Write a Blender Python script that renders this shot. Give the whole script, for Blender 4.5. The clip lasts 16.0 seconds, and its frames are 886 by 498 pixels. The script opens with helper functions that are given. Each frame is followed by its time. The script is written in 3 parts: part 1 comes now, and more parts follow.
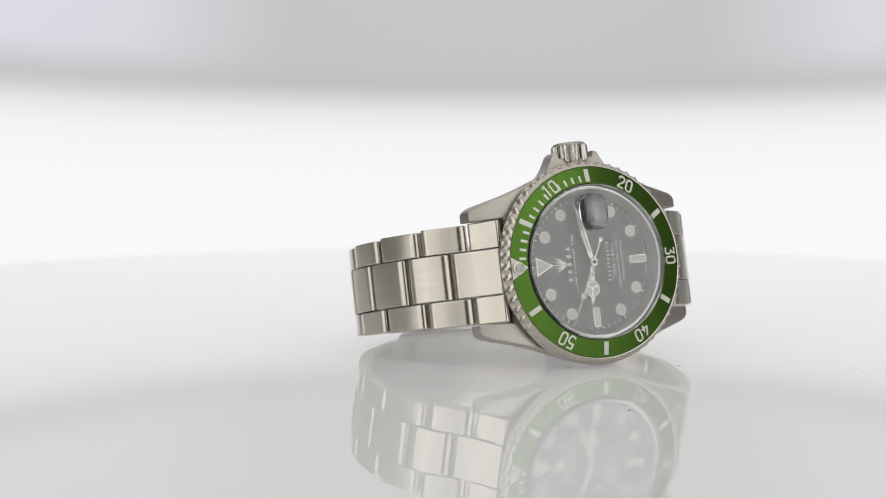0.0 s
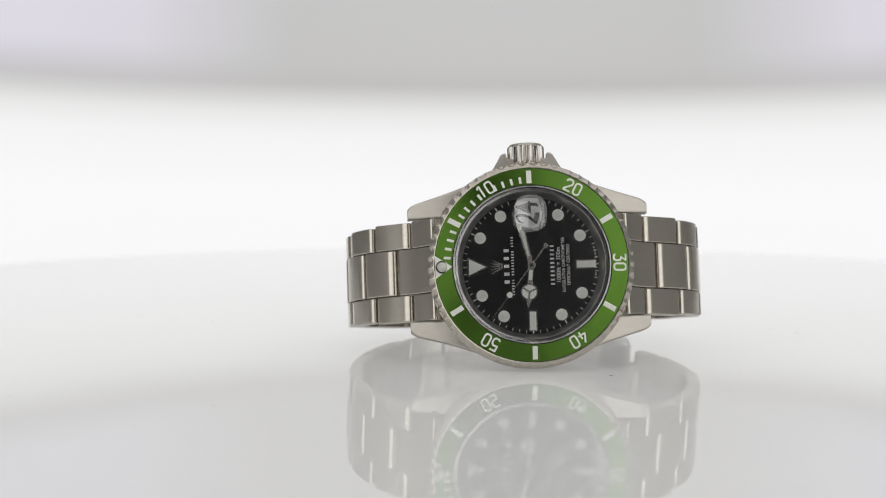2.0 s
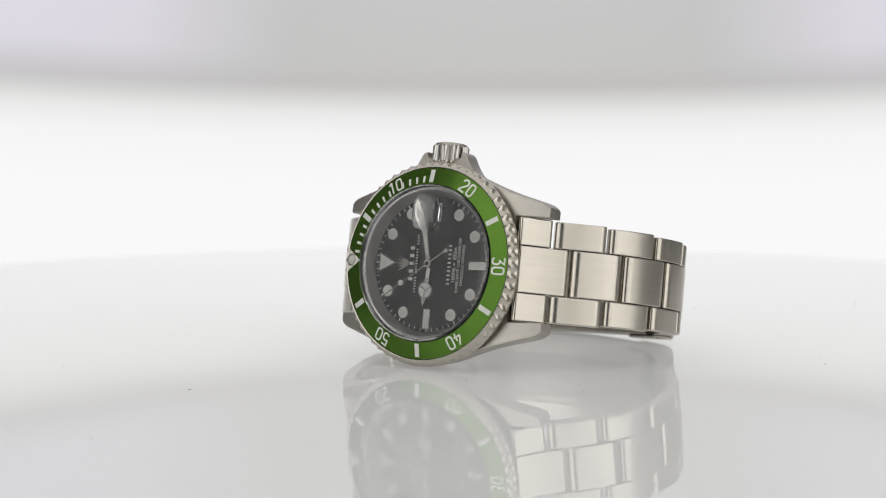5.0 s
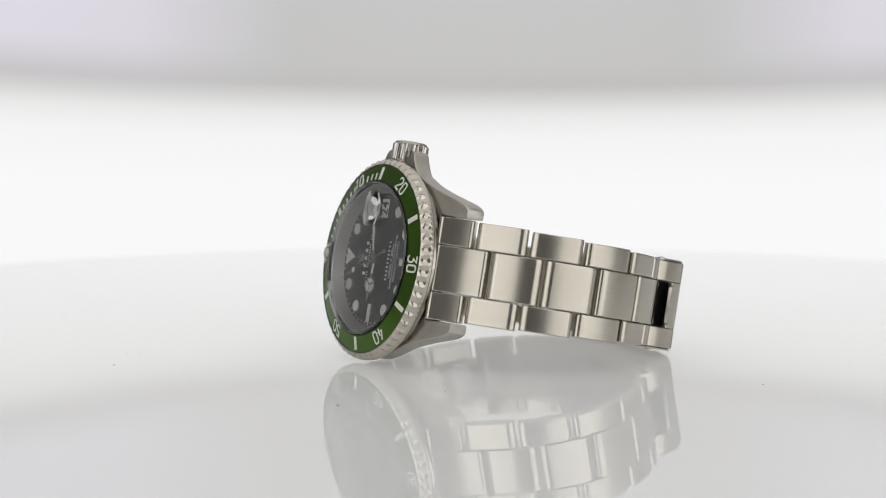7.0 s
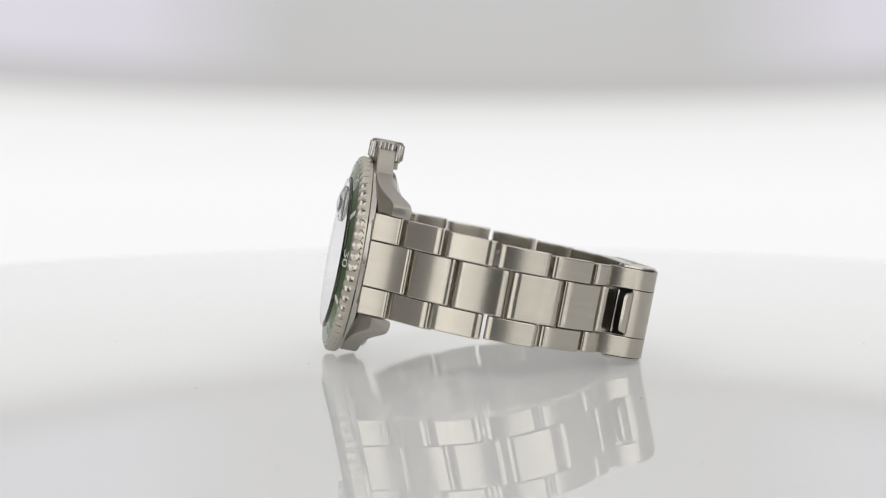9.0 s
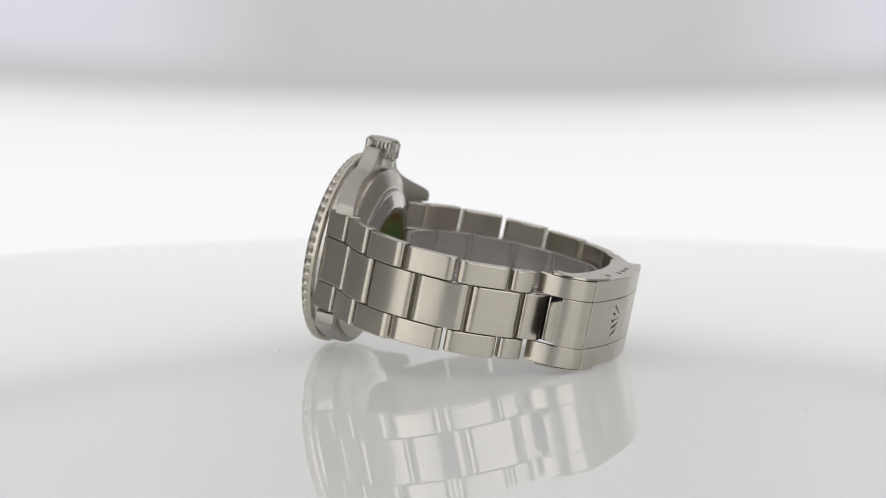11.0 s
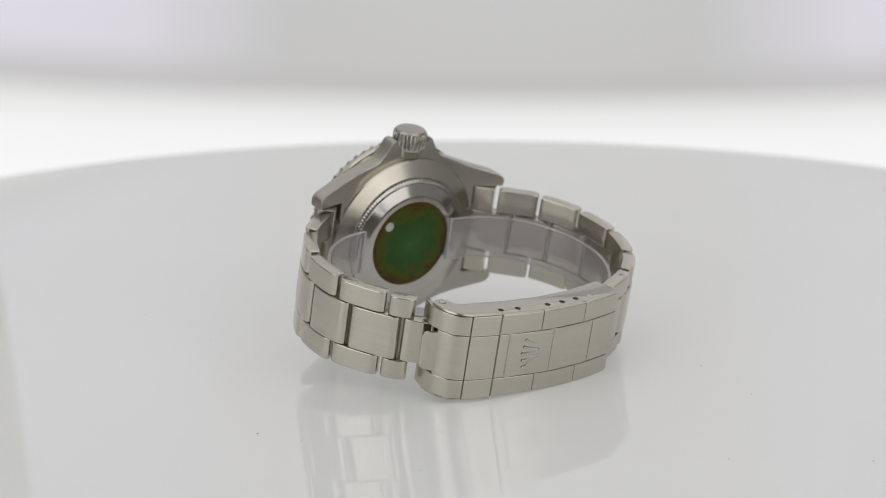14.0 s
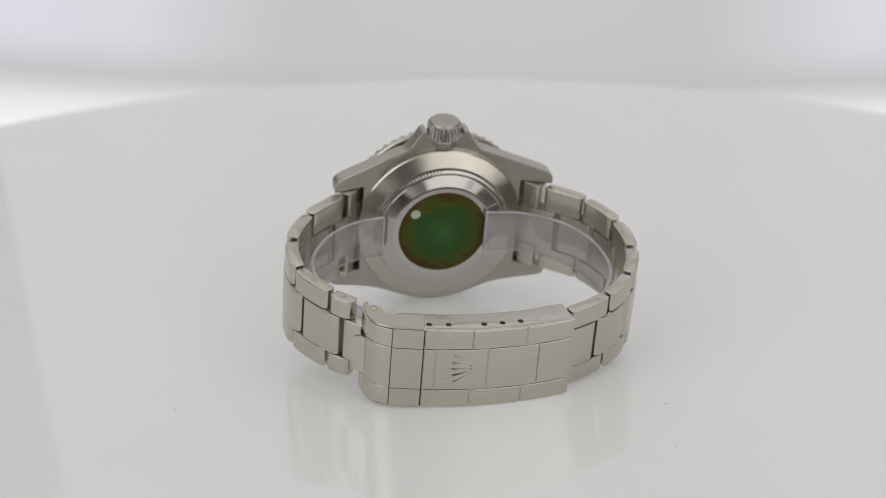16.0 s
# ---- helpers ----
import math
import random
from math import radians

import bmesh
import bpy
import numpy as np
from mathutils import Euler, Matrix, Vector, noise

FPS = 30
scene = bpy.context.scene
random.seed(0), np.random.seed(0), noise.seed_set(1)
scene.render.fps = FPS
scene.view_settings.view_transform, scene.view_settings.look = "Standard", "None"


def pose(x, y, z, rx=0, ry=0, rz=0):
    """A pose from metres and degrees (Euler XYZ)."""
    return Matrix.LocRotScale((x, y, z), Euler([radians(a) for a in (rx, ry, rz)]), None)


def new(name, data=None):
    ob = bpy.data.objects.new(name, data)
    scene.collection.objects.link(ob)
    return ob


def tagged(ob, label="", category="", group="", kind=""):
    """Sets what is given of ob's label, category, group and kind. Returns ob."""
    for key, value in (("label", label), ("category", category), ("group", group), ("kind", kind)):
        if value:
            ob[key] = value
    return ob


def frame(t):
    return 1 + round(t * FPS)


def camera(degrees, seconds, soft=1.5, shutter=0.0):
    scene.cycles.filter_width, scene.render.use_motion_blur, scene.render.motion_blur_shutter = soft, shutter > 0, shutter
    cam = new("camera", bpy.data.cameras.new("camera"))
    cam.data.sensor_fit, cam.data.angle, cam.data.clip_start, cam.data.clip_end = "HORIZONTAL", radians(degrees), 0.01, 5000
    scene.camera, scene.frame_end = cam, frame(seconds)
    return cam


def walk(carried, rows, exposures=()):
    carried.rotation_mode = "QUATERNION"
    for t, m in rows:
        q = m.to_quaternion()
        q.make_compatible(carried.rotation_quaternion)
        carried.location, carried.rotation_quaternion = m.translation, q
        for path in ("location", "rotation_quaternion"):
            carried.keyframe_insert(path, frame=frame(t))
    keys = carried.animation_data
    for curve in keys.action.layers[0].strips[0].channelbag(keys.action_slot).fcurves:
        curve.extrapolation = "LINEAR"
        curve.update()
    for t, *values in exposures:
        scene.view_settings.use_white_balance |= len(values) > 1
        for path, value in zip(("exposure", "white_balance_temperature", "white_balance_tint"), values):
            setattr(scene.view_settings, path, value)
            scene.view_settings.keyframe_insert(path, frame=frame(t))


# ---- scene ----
# ---------------------------------------------------------------- camera on its swinging arm
PIVOT = (0.0, 0.00086, -0.00262)      # the arm's axle, under the turntable's middle
REACH = 0.4627                        # axle to lens
AXIS_TILT = 2.807                     # the lens looks this much above the axle

# seconds, the arm's elevation in degrees
ARM = [(0.0, 8.64), (4.2, 8.64), (6.3, 8.64), (8.0, 8.64), (9.2, 8.64), (10.0, 8.68), (10.5, 8.98), (10.9, 9.46),
       (11.3, 10.15), (11.5, 10.59), (12.0, 12.03), (12.5, 13.55), (13.0, 14.98), (13.5, 16.43), (14.0, 17.81),
       (14.5, 19.2), (15.0, 20.53), (15.5, 21.82), (16.0, 23.17)]
# seconds, the turntable's turn in degrees
TURN = [(0.0, 24.67), (1.0, 12.45), (2.0, 0.1), (3.0, -12.08), (4.0, -24.32), (5.0, -36.8), (6.0, -49.3), (7.0, -61.43),
        (8.0, -73.35), (9.0, -85.3), (10.0, -97.8), (11.0, -110.4), (12.0, -122.5), (13.0, -134.5), (14.0, -146.3),
        (15.0, -158.0), (16.0, -169.65)]


def on_arm(el):
    """The lens's pose when the arm stands el degrees above the level."""
    a = radians(el)
    m = pose(PIVOT[0], PIVOT[1] - REACH * math.cos(a), PIVOT[2] + REACH * math.sin(a), 90 - el + AXIS_TILT, 0, 1.319)
    return m @ pose(0, 0, 0, 0, 0, 0.117)


cam = camera(22.62, 16.0, soft=1.0)
cam.data.dof.use_dof = True
cam.data.dof.focus_distance = 0.428
cam.data.dof.aperture_fstop = 20.0
walk(cam, [(t, on_arm(el)) for t, el in ARM])

# ---------------------------------------------------------------- light
world = bpy.data.worlds.new("studio_air")
scene.world = world
world.use_nodes = True
world.node_tree.nodes["Background"].inputs[0].default_value = (0.9, 0.93, 1.0, 1)
world.node_tree.nodes["Background"].inputs[1].default_value = 0.05
scene.view_settings.exposure = 0.0
CEILING, FRONT, TABLE = 0.46, 0.76, 0.180     # how brightly the tent's cloths and the table's acrylic glow


# ---------------------------------------------------------------- materials
def nodes_of(name):
    m = bpy.data.materials.new(name)
    m.use_nodes = True
    nt = m.node_tree
    return m, nt, nt.nodes["Principled BSDF"]


def ramp(nt, fac, stops, smooth=False):
    r = nt.nodes.new("ShaderNodeValToRGB")
    r.color_ramp.interpolation = "EASE" if smooth else "LINEAR"
    while len(r.color_ramp.elements) < len(stops):
        r.color_ramp.elements.new(0.5)
    for e, (p, c) in zip(r.color_ramp.elements, stops):
        e.position, e.color = p, (*c, 1)
    nt.links.new(fac, r.inputs[0])
    return r.outputs[0]


def coords(nt, scale=(1, 1, 1), rot=(0, 0, 0)):
    tc, mp = nt.nodes.new("ShaderNodeTexCoord"), nt.nodes.new("ShaderNodeMapping")
    mp.inputs["Scale"].default_value, mp.inputs["Rotation"].default_value = scale, rot
    nt.links.new(tc.outputs["Object"], mp.inputs[0])
    return mp.outputs[0]


def noise_tex(nt, vec, scale, detail=3.0):
    n = nt.nodes.new("ShaderNodeTexNoise")
    n.inputs["Scale"].default_value, n.inputs["Detail"].default_value = scale, detail
    nt.links.new(vec, n.inputs[0])
    return n.outputs[0]


def bump(nt, height, strength, dist, bsdf):
    b = nt.nodes.new("ShaderNodeBump")
    b.inputs["Strength"].default_value, b.inputs["Distance"].default_value = strength, dist
    nt.links.new(height, b.inputs["Height"])
    nt.links.new(b.outputs[0], bsdf.inputs["Normal"])


def metal(name, base, rough, streak=(1, 1, 1), grain=0.0, wear=0.05):
    """Steel: fine streaks along one axis, cloudy differences of gloss, a few hairlines."""
    m, nt, b = nodes_of(name)
    b.inputs["Metallic"].default_value = 1.0
    fine = noise_tex(nt, coords(nt, streak), 1500.0, 4.0)
    cloud = noise_tex(nt, coords(nt), 140.0, 3.0)
    dark = tuple(c * 0.94 for c in base)
    nt.links.new(ramp(nt, fine, [(0.3, dark), (0.7, base)]), b.inputs["Base Color"])
    mr = nt.nodes.new("ShaderNodeMapRange")
    mr.inputs["To Min"].default_value, mr.inputs["To Max"].default_value = rough - wear, rough + wear
    nt.links.new(cloud, mr.inputs[0])
    nt.links.new(mr.outputs[0], b.inputs["Roughness"])
    if grain:
        bump(nt, fine, grain, 0.00004, b)
    return m


def plain(name, base, rough, metallic=0.0, var=0.12, scale=400.0, coat=0.0):
    m, nt, b = nodes_of(name)
    n = noise_tex(nt, coords(nt), scale, 4.0)
    lo = tuple(c * (1 - var) for c in base)
    nt.links.new(ramp(nt, n, [(0.3, lo), (0.7, base)]), b.inputs["Base Color"])
    b.inputs["Roughness"].default_value, b.inputs["Metallic"].default_value = rough, metallic
    b.inputs["Coat Weight"].default_value = coat
    return m


STEEL = (0.59, 0.555, 0.487)
brushed = metal("brushed_steel", STEEL, 0.23, (0.05, 0.05, 1.0), 0.02, 0.02)
lug_steel = metal("lug_steel", (0.48, 0.455, 0.412), 0.36, (0.05, 1.0, 1.0), 0.02, 0.03)
satin = metal("satin_steel", STEEL, 0.24, (0.2, 1.0, 0.2), 0.015, 0.02)
polished = metal("polished_steel", (0.58, 0.56, 0.53), 0.12, (1, 1, 1), 0.0, 0.04)
white_gold = metal("white_gold", (0.55, 0.535, 0.50), 0.18, (1, 1, 1), 0.0, 0.03)
dark_gap = plain("dark_gap", (0.012, 0.012, 0.012), 0.6)
rehaut = metal("rehaut_steel", (0.50, 0.49, 0.48), 0.32)
pearl_grey = plain("pearl_grey", (0.56, 0.57, 0.52), 0.2, 0.0, 0.15, 1500.0)
lume = plain("lume", (0.88, 0.89, 0.84), 0.6, 0.0, 0.06, 2500.0)
dial_black = plain("dial_black", (0.004, 0.004, 0.005), 0.1, 0.0, 0.3, 900.0)
print_white = plain("print_white", (0.88, 0.88, 0.87), 0.5)
silver_print = plain("silver_print", (0.74, 0.74, 0.70), 0.4, 0.0, 0.08, 2500.0)
gasket = metal("gasket", (0.45, 0.45, 0.45), 0.15)
date_white = plain("date_white", (0.78, 0.78, 0.78), 0.5, 0.0, 0.05)
date_black = plain("date_black", (0.01, 0.01, 0.012), 0.5)
speck_dark = plain("speck_dark", (0.16, 0.15, 0.14), 0.8)


def insert_green():
    m, nt, b = nodes_of("green_aluminium")
    n = noise_tex(nt, coords(nt), 900.0, 4.0)
    big = noise_tex(nt, coords(nt), 60.0, 2.0)
    mix = nt.nodes.new("ShaderNodeMath")
    mix.operation = "ADD"
    nt.links.new(n, mix.inputs[0])
    nt.links.new(big, mix.inputs[1])
    nt.links.new(ramp(nt, mix.outputs[0], [(0.35, (0.056, 0.122, 0.015)), (0.75, (0.074, 0.157, 0.022))]), b.inputs["Base Color"])
    b.inputs["Metallic"].default_value, b.inputs["Roughness"].default_value = 0.92, 0.2
    bump(nt, n, 0.1, 0.00003, b)
    return m


def clear(name, ior, rough=0.0, tint=(1, 1, 1)):
    m, nt, b = nodes_of(name)
    b.inputs["Base Color"].default_value = (*tint, 1)
    b.inputs["Transmission Weight"].default_value = 1.0
    b.inputs["IOR"].default_value, b.inputs["Roughness"].default_value = ior, rough
    return m


green = insert_green()
sapphire = clear("sapphire", 1.77)
lens_glass = clear("lens_glass", 1.58)


def film_plastic(name, haze):
    """Milky clear plastic: most light goes straight through, the rest is haze and gloss."""
    m, nt, b = nodes_of(name)
    n = noise_tex(nt, coords(nt), 220.0, 3.0)
    nt.links.new(ramp(nt, n, [(0.3, (0.52, 0.50, 0.51)), (0.7, (0.62, 0.60, 0.61))]), b.inputs["Base Color"])
    b.inputs["Roughness"].default_value = 0.12
    tr = nt.nodes.new("ShaderNodeBsdfTransparent")
    tr.inputs[0].default_value = (0.945, 0.935, 0.945, 1)
    mix = nt.nodes.new("ShaderNodeMixShader")
    mix.inputs[0].default_value = haze
    nt.links.new(tr.outputs[0], mix.inputs[1])
    nt.links.new(b.outputs[0], mix.inputs[2])
    nt.links.new(mix.outputs[0], nt.nodes["Material Output"].inputs[0])
    return m


film_clear, film_edge_light = film_plastic("film_plastic", 0.2), film_plastic("film_edge_light", 0.75)


def sticker_green():
    """Hologram sticker: mottled green, worn to olive brown at the rim."""
    m, nt, b = nodes_of("sticker_green")
    tc = nt.nodes.new("ShaderNodeTexCoord")
    sep = nt.nodes.new("ShaderNodeVectorMath")
    sep.operation = "MULTIPLY"
    sep.inputs[1].default_value = (1, 0, 1)
    nt.links.new(tc.outputs["Object"], sep.inputs[0])
    ln = nt.nodes.new("ShaderNodeVectorMath")
    ln.operation = "LENGTH"
    nt.links.new(sep.outputs[0], ln.inputs[0])
    n = noise_tex(nt, coords(nt), 520.0, 5.0)
    add = nt.nodes.new("ShaderNodeMath")
    add.operation = "MULTIPLY_ADD"
    nt.links.new(n, add.inputs[0])
    add.inputs[1].default_value = 0.0085
    nt.links.new(ln.outputs["Value"], add.inputs[2])
    mr = nt.nodes.new("ShaderNodeMapRange")
    mr.inputs["From Max"].default_value = 0.0132
    nt.links.new(add.outputs[0], mr.inputs[0])
    nt.links.new(ramp(nt, mr.outputs[0], [(0.1, (0.055, 0.15, 0.04)), (0.45, (0.036, 0.10, 0.022)), (0.74, (0.027, 0.072, 0.012)), (0.88, (0.06, 0.08, 0.008)),
                                          (1.0, (0.065, 0.038, 0.004))]), b.inputs["Base Color"])
    b.inputs["Roughness"].default_value, b.inputs["Specular IOR Level"].default_value = 0.4, 0.2
    return m


sticker_mat = sticker_green()


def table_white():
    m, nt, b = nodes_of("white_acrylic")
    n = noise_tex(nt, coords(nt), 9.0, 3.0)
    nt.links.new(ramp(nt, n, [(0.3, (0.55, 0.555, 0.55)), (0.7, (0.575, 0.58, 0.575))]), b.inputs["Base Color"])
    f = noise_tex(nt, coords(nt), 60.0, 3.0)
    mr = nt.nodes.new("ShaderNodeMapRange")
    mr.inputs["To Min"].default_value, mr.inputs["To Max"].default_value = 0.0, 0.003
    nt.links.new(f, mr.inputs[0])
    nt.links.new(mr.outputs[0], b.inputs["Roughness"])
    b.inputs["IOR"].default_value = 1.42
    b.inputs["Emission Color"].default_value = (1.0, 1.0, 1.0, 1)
    b.inputs["Emission Strength"].default_value = TABLE      # even glow put into the acrylic in place of light from below
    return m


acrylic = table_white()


def fabric(name, base):
    return plain(name, base, 0.9, 0.0, 0.06, 30.0)


def glow(name, colour, strength):
    """Lit diffusing cloth."""
    m, nt, b = nodes_of(name)
    n = noise_tex(nt, coords(nt), 3.0, 2.0)
    lo = tuple(c * 0.94 for c in colour)
    nt.links.new(ramp(nt, n, [(0.3, lo), (0.7, colour)]), b.inputs["Emission Color"])
    b.inputs["Emission Strength"].default_value = strength
    b.inputs["Base Color"].default_value = (0.8, 0.8, 0.8, 1)
    b.inputs["Roughness"].default_value = 0.9
    return m


def backdrop_glow():
    """The screen behind the table. Its light is painted into the emission: a white field below, dimmer grey above with
    a soft hem, brighter lilac at the upper sides.
    """
    m, nt, b = nodes_of("backdrop_glow")
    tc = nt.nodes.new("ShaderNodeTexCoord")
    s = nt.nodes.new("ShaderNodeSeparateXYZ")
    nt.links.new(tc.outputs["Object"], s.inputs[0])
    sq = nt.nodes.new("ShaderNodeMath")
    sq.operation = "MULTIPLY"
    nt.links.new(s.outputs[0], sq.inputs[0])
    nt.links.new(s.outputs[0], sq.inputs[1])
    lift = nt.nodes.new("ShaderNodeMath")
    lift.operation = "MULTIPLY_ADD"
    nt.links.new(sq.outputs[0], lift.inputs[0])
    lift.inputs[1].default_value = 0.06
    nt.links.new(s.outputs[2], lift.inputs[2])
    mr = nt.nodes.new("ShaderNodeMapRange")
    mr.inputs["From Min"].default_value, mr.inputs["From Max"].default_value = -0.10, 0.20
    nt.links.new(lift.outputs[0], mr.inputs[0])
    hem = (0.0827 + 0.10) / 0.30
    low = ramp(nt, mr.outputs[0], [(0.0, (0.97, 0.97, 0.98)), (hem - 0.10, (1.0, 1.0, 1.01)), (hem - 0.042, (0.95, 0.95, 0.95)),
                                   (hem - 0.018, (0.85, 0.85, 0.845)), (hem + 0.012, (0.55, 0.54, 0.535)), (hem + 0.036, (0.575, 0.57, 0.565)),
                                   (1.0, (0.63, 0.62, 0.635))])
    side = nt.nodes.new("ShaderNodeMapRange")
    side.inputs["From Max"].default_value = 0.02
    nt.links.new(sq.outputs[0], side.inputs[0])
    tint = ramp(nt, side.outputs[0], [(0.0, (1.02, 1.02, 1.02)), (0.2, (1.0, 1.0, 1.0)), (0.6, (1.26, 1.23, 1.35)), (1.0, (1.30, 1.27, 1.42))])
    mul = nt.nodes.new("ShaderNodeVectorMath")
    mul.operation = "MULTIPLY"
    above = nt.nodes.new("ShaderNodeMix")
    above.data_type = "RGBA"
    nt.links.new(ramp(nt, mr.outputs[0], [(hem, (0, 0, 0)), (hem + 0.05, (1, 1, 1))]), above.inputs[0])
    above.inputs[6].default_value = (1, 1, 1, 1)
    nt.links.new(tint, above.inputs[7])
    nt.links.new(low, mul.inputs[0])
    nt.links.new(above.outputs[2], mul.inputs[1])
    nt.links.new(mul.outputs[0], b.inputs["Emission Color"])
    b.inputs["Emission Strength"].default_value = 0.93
    b.inputs["Base Color"].default_value = (0.02, 0.02, 0.02, 1)
    b.inputs["Roughness"].default_value = 1.0
    return m


# ---------------------------------------------------------------- mesh helpers (shapes in millimetres)
MM = 0.001


def finish(name, bm, material, parent=None, label="", smooth=35.0, scale=MM):
    bmesh.ops.remove_doubles(bm, verts=bm.verts, dist=1e-5)
    bmesh.ops.recalc_face_normals(bm, faces=bm.faces)
    for v in bm.verts:
        v.co *= scale
    lim = radians(smooth)
    for f in bm.faces:
        f.smooth = True
    for e in bm.edges:
        e.smooth = len(e.link_faces) == 2 and e.calc_face_angle(0.0) < lim
    me = bpy.data.meshes.new(name)
    bm.to_mesh(me)
    bm.free()
    me.materials.append(material)
    ob = new(name, me)
    if parent is not None:
        ob.parent = parent
    if label:
        tagged(ob, label)
    return ob


def part(name, bm, material, parent, label="", smooth=35.0):
    return finish(name, bm, material, parent, label, smooth)


def box(bm, x0, x1, y0, y1, z0, z1, bev=0.0):
    vs = [bm.verts.new((x, y, z)) for x in (x0, x1) for y in (y0, y1) for z in (z0, z1)]
    quads = ((0, 1, 3, 2), (4, 6, 7, 5), (0, 4, 5, 1), (2, 3, 7, 6), (0, 2, 6, 4), (1, 5, 7, 3))
    fs = [bm.faces.new([vs[i] for i in q]) for q in quads]
    if bev:
        es = list({e for f in fs for e in f.edges})
        bmesh.ops.bevel(bm, geom=es, offset=bev, segments=2, profile=0.5, affect="EDGES")


def ring_loft(bm, loops, closed=True, caps=False):
    """Joins loops of points (each the same length) by quads; the loops themselves are closed."""
    rows = [[bm.verts.new(p) for p in lp] for lp in loops]
    n = len(rows[0])
    pairs = zip(rows, rows[1:] + ([rows[0]] if closed else []))
    for a, b in pairs:
        for i in range(n):
            bm.faces.new((a[i], a[(i + 1) % n], b[(i + 1) % n], b[i]))
    if caps and not closed:
        bm.faces.new(rows[0])
        bm.faces.new(rows[-1])


def held(profile, gap=0.04):
    """The same outline with a point close to each end of its long stretches, so that flats stay flat."""
    out = []
    n = len(profile)
    for i, p in enumerate(profile):
        q = profile[(i + 1) % n]
        out.append(p)
        d = math.dist(p, q)
        if d > 0.4 and i < n - 1:
            for f in (gap / d, 1 - gap / d):
                out.append((p[0] + (q[0] - p[0]) * f, p[1] + (q[1] - p[1]) * f))
    return out


def revolve(profile, seg=96, closed=True, wobble=None):
    """Turns (radius, y) pairs round the dial's axis y."""
    bm = bmesh.new()
    if wobble is None:
        profile = held(profile)
    loops = []
    for k, (r, y) in enumerate(profile):
        lp = []
        for i in range(seg):
            a = 2 * math.pi * i / seg
            rr = r if wobble is None else wobble(k, i, r)
            lp.append((-rr * math.cos(a), y, rr * math.sin(a)))
        loops.append(lp)
    ring_loft(bm, loops, closed, caps=not closed)
    return bm


def at_dial(angle, r, y):
    """A frame on the dial at angle degrees clockwise from twelve: x clockwise, y outwards, z towards the eye. Millimetres."""
    a = radians(angle)
    out = Vector((-math.cos(a), 0, math.sin(a)))
    right = Vector((math.sin(a), 0, math.cos(a)))
    m = Matrix.Identity(4)
    m.col[0], m.col[1], m.col[2] = (*right, 0), (*out, 0), (0, -1, 0, 0)
    m.col[3] = (*(out * r + Vector((0, y, 0))), 1)
    return m


def upright(right_mm, up_mm, y):
    """A frame for what reads with twelve at the top."""
    m = at_dial(0, up_mm, y)
    m.col[3] = m.col[3] + Vector((0, 0, right_mm, 0))
    return m


def prism(bm, outline, depth, m, inset=0.0):
    """An outline in a frame's x-y plane, raised by depth along its z, with a small chamfer."""
    c = Vector((sum(p[0] for p in outline) / len(outline), sum(p[1] for p in outline) / len(outline)))
    low = [bm.verts.new(m @ Vector((x, y, 0))) for x, y in outline]
    top = []
    for x, y in outline:
        d = Vector((x, y)) - c
        q = c + d * (1 - inset / max(d.length, 1e-6))
        top.append(bm.verts.new(m @ Vector((q.x, q.y, depth))))
    n = len(outline)
    for i in range(n):
        bm.faces.new((low[i], low[(i + 1) % n], top[(i + 1) % n], top[i]))
    bm.faces.new(low[::-1])
    bm.faces.new(top)


def disc(r, n=24):
    return [(r * math.cos(2 * math.pi * i / n), r * math.sin(2 * math.pi * i / n)) for i in range(n)]


def bar(w, h):
    return [(-w / 2, -h / 2), (w / 2, -h / 2), (w / 2, h / 2), (-w / 2, h / 2)]


def lettering(name, body, size, m, material, parent, depth=0.05, spread=1.0, bold=0.0, stretch=1.0, width=0.0):
    """Words in the built-in font, centred on the frame m. Millimetres."""
    cu = bpy.data.curves.new(name, "FONT")
    cu.body, cu.size, cu.align_x, cu.align_y = body, size, "CENTER", "CENTER"
    cu.extrude, cu.space_character, cu.offset, cu.resolution_u = depth / 2, spread, bold, 3
    tmp = new("lettering", cu)
    bpy.context.view_layer.update()
    me = bpy.data.meshes.new_from_object(tmp.evaluated_get(bpy.context.evaluated_depsgraph_get()))
    bpy.data.objects.remove(tmp)
    bpy.data.curves.remove(cu)
    if width:
        xs = [v.co.x for v in me.vertices]
        stretch = width / (max(xs) - min(xs))
    me.transform(Matrix.Diagonal((MM, MM, MM, 1)) @ m @ Matrix.Diagonal((stretch, 1, 1, 1)))
    me.materials.clear()
    me.materials.append(material)
    ob = new(name, me)
    ob.parent = parent
    return ob


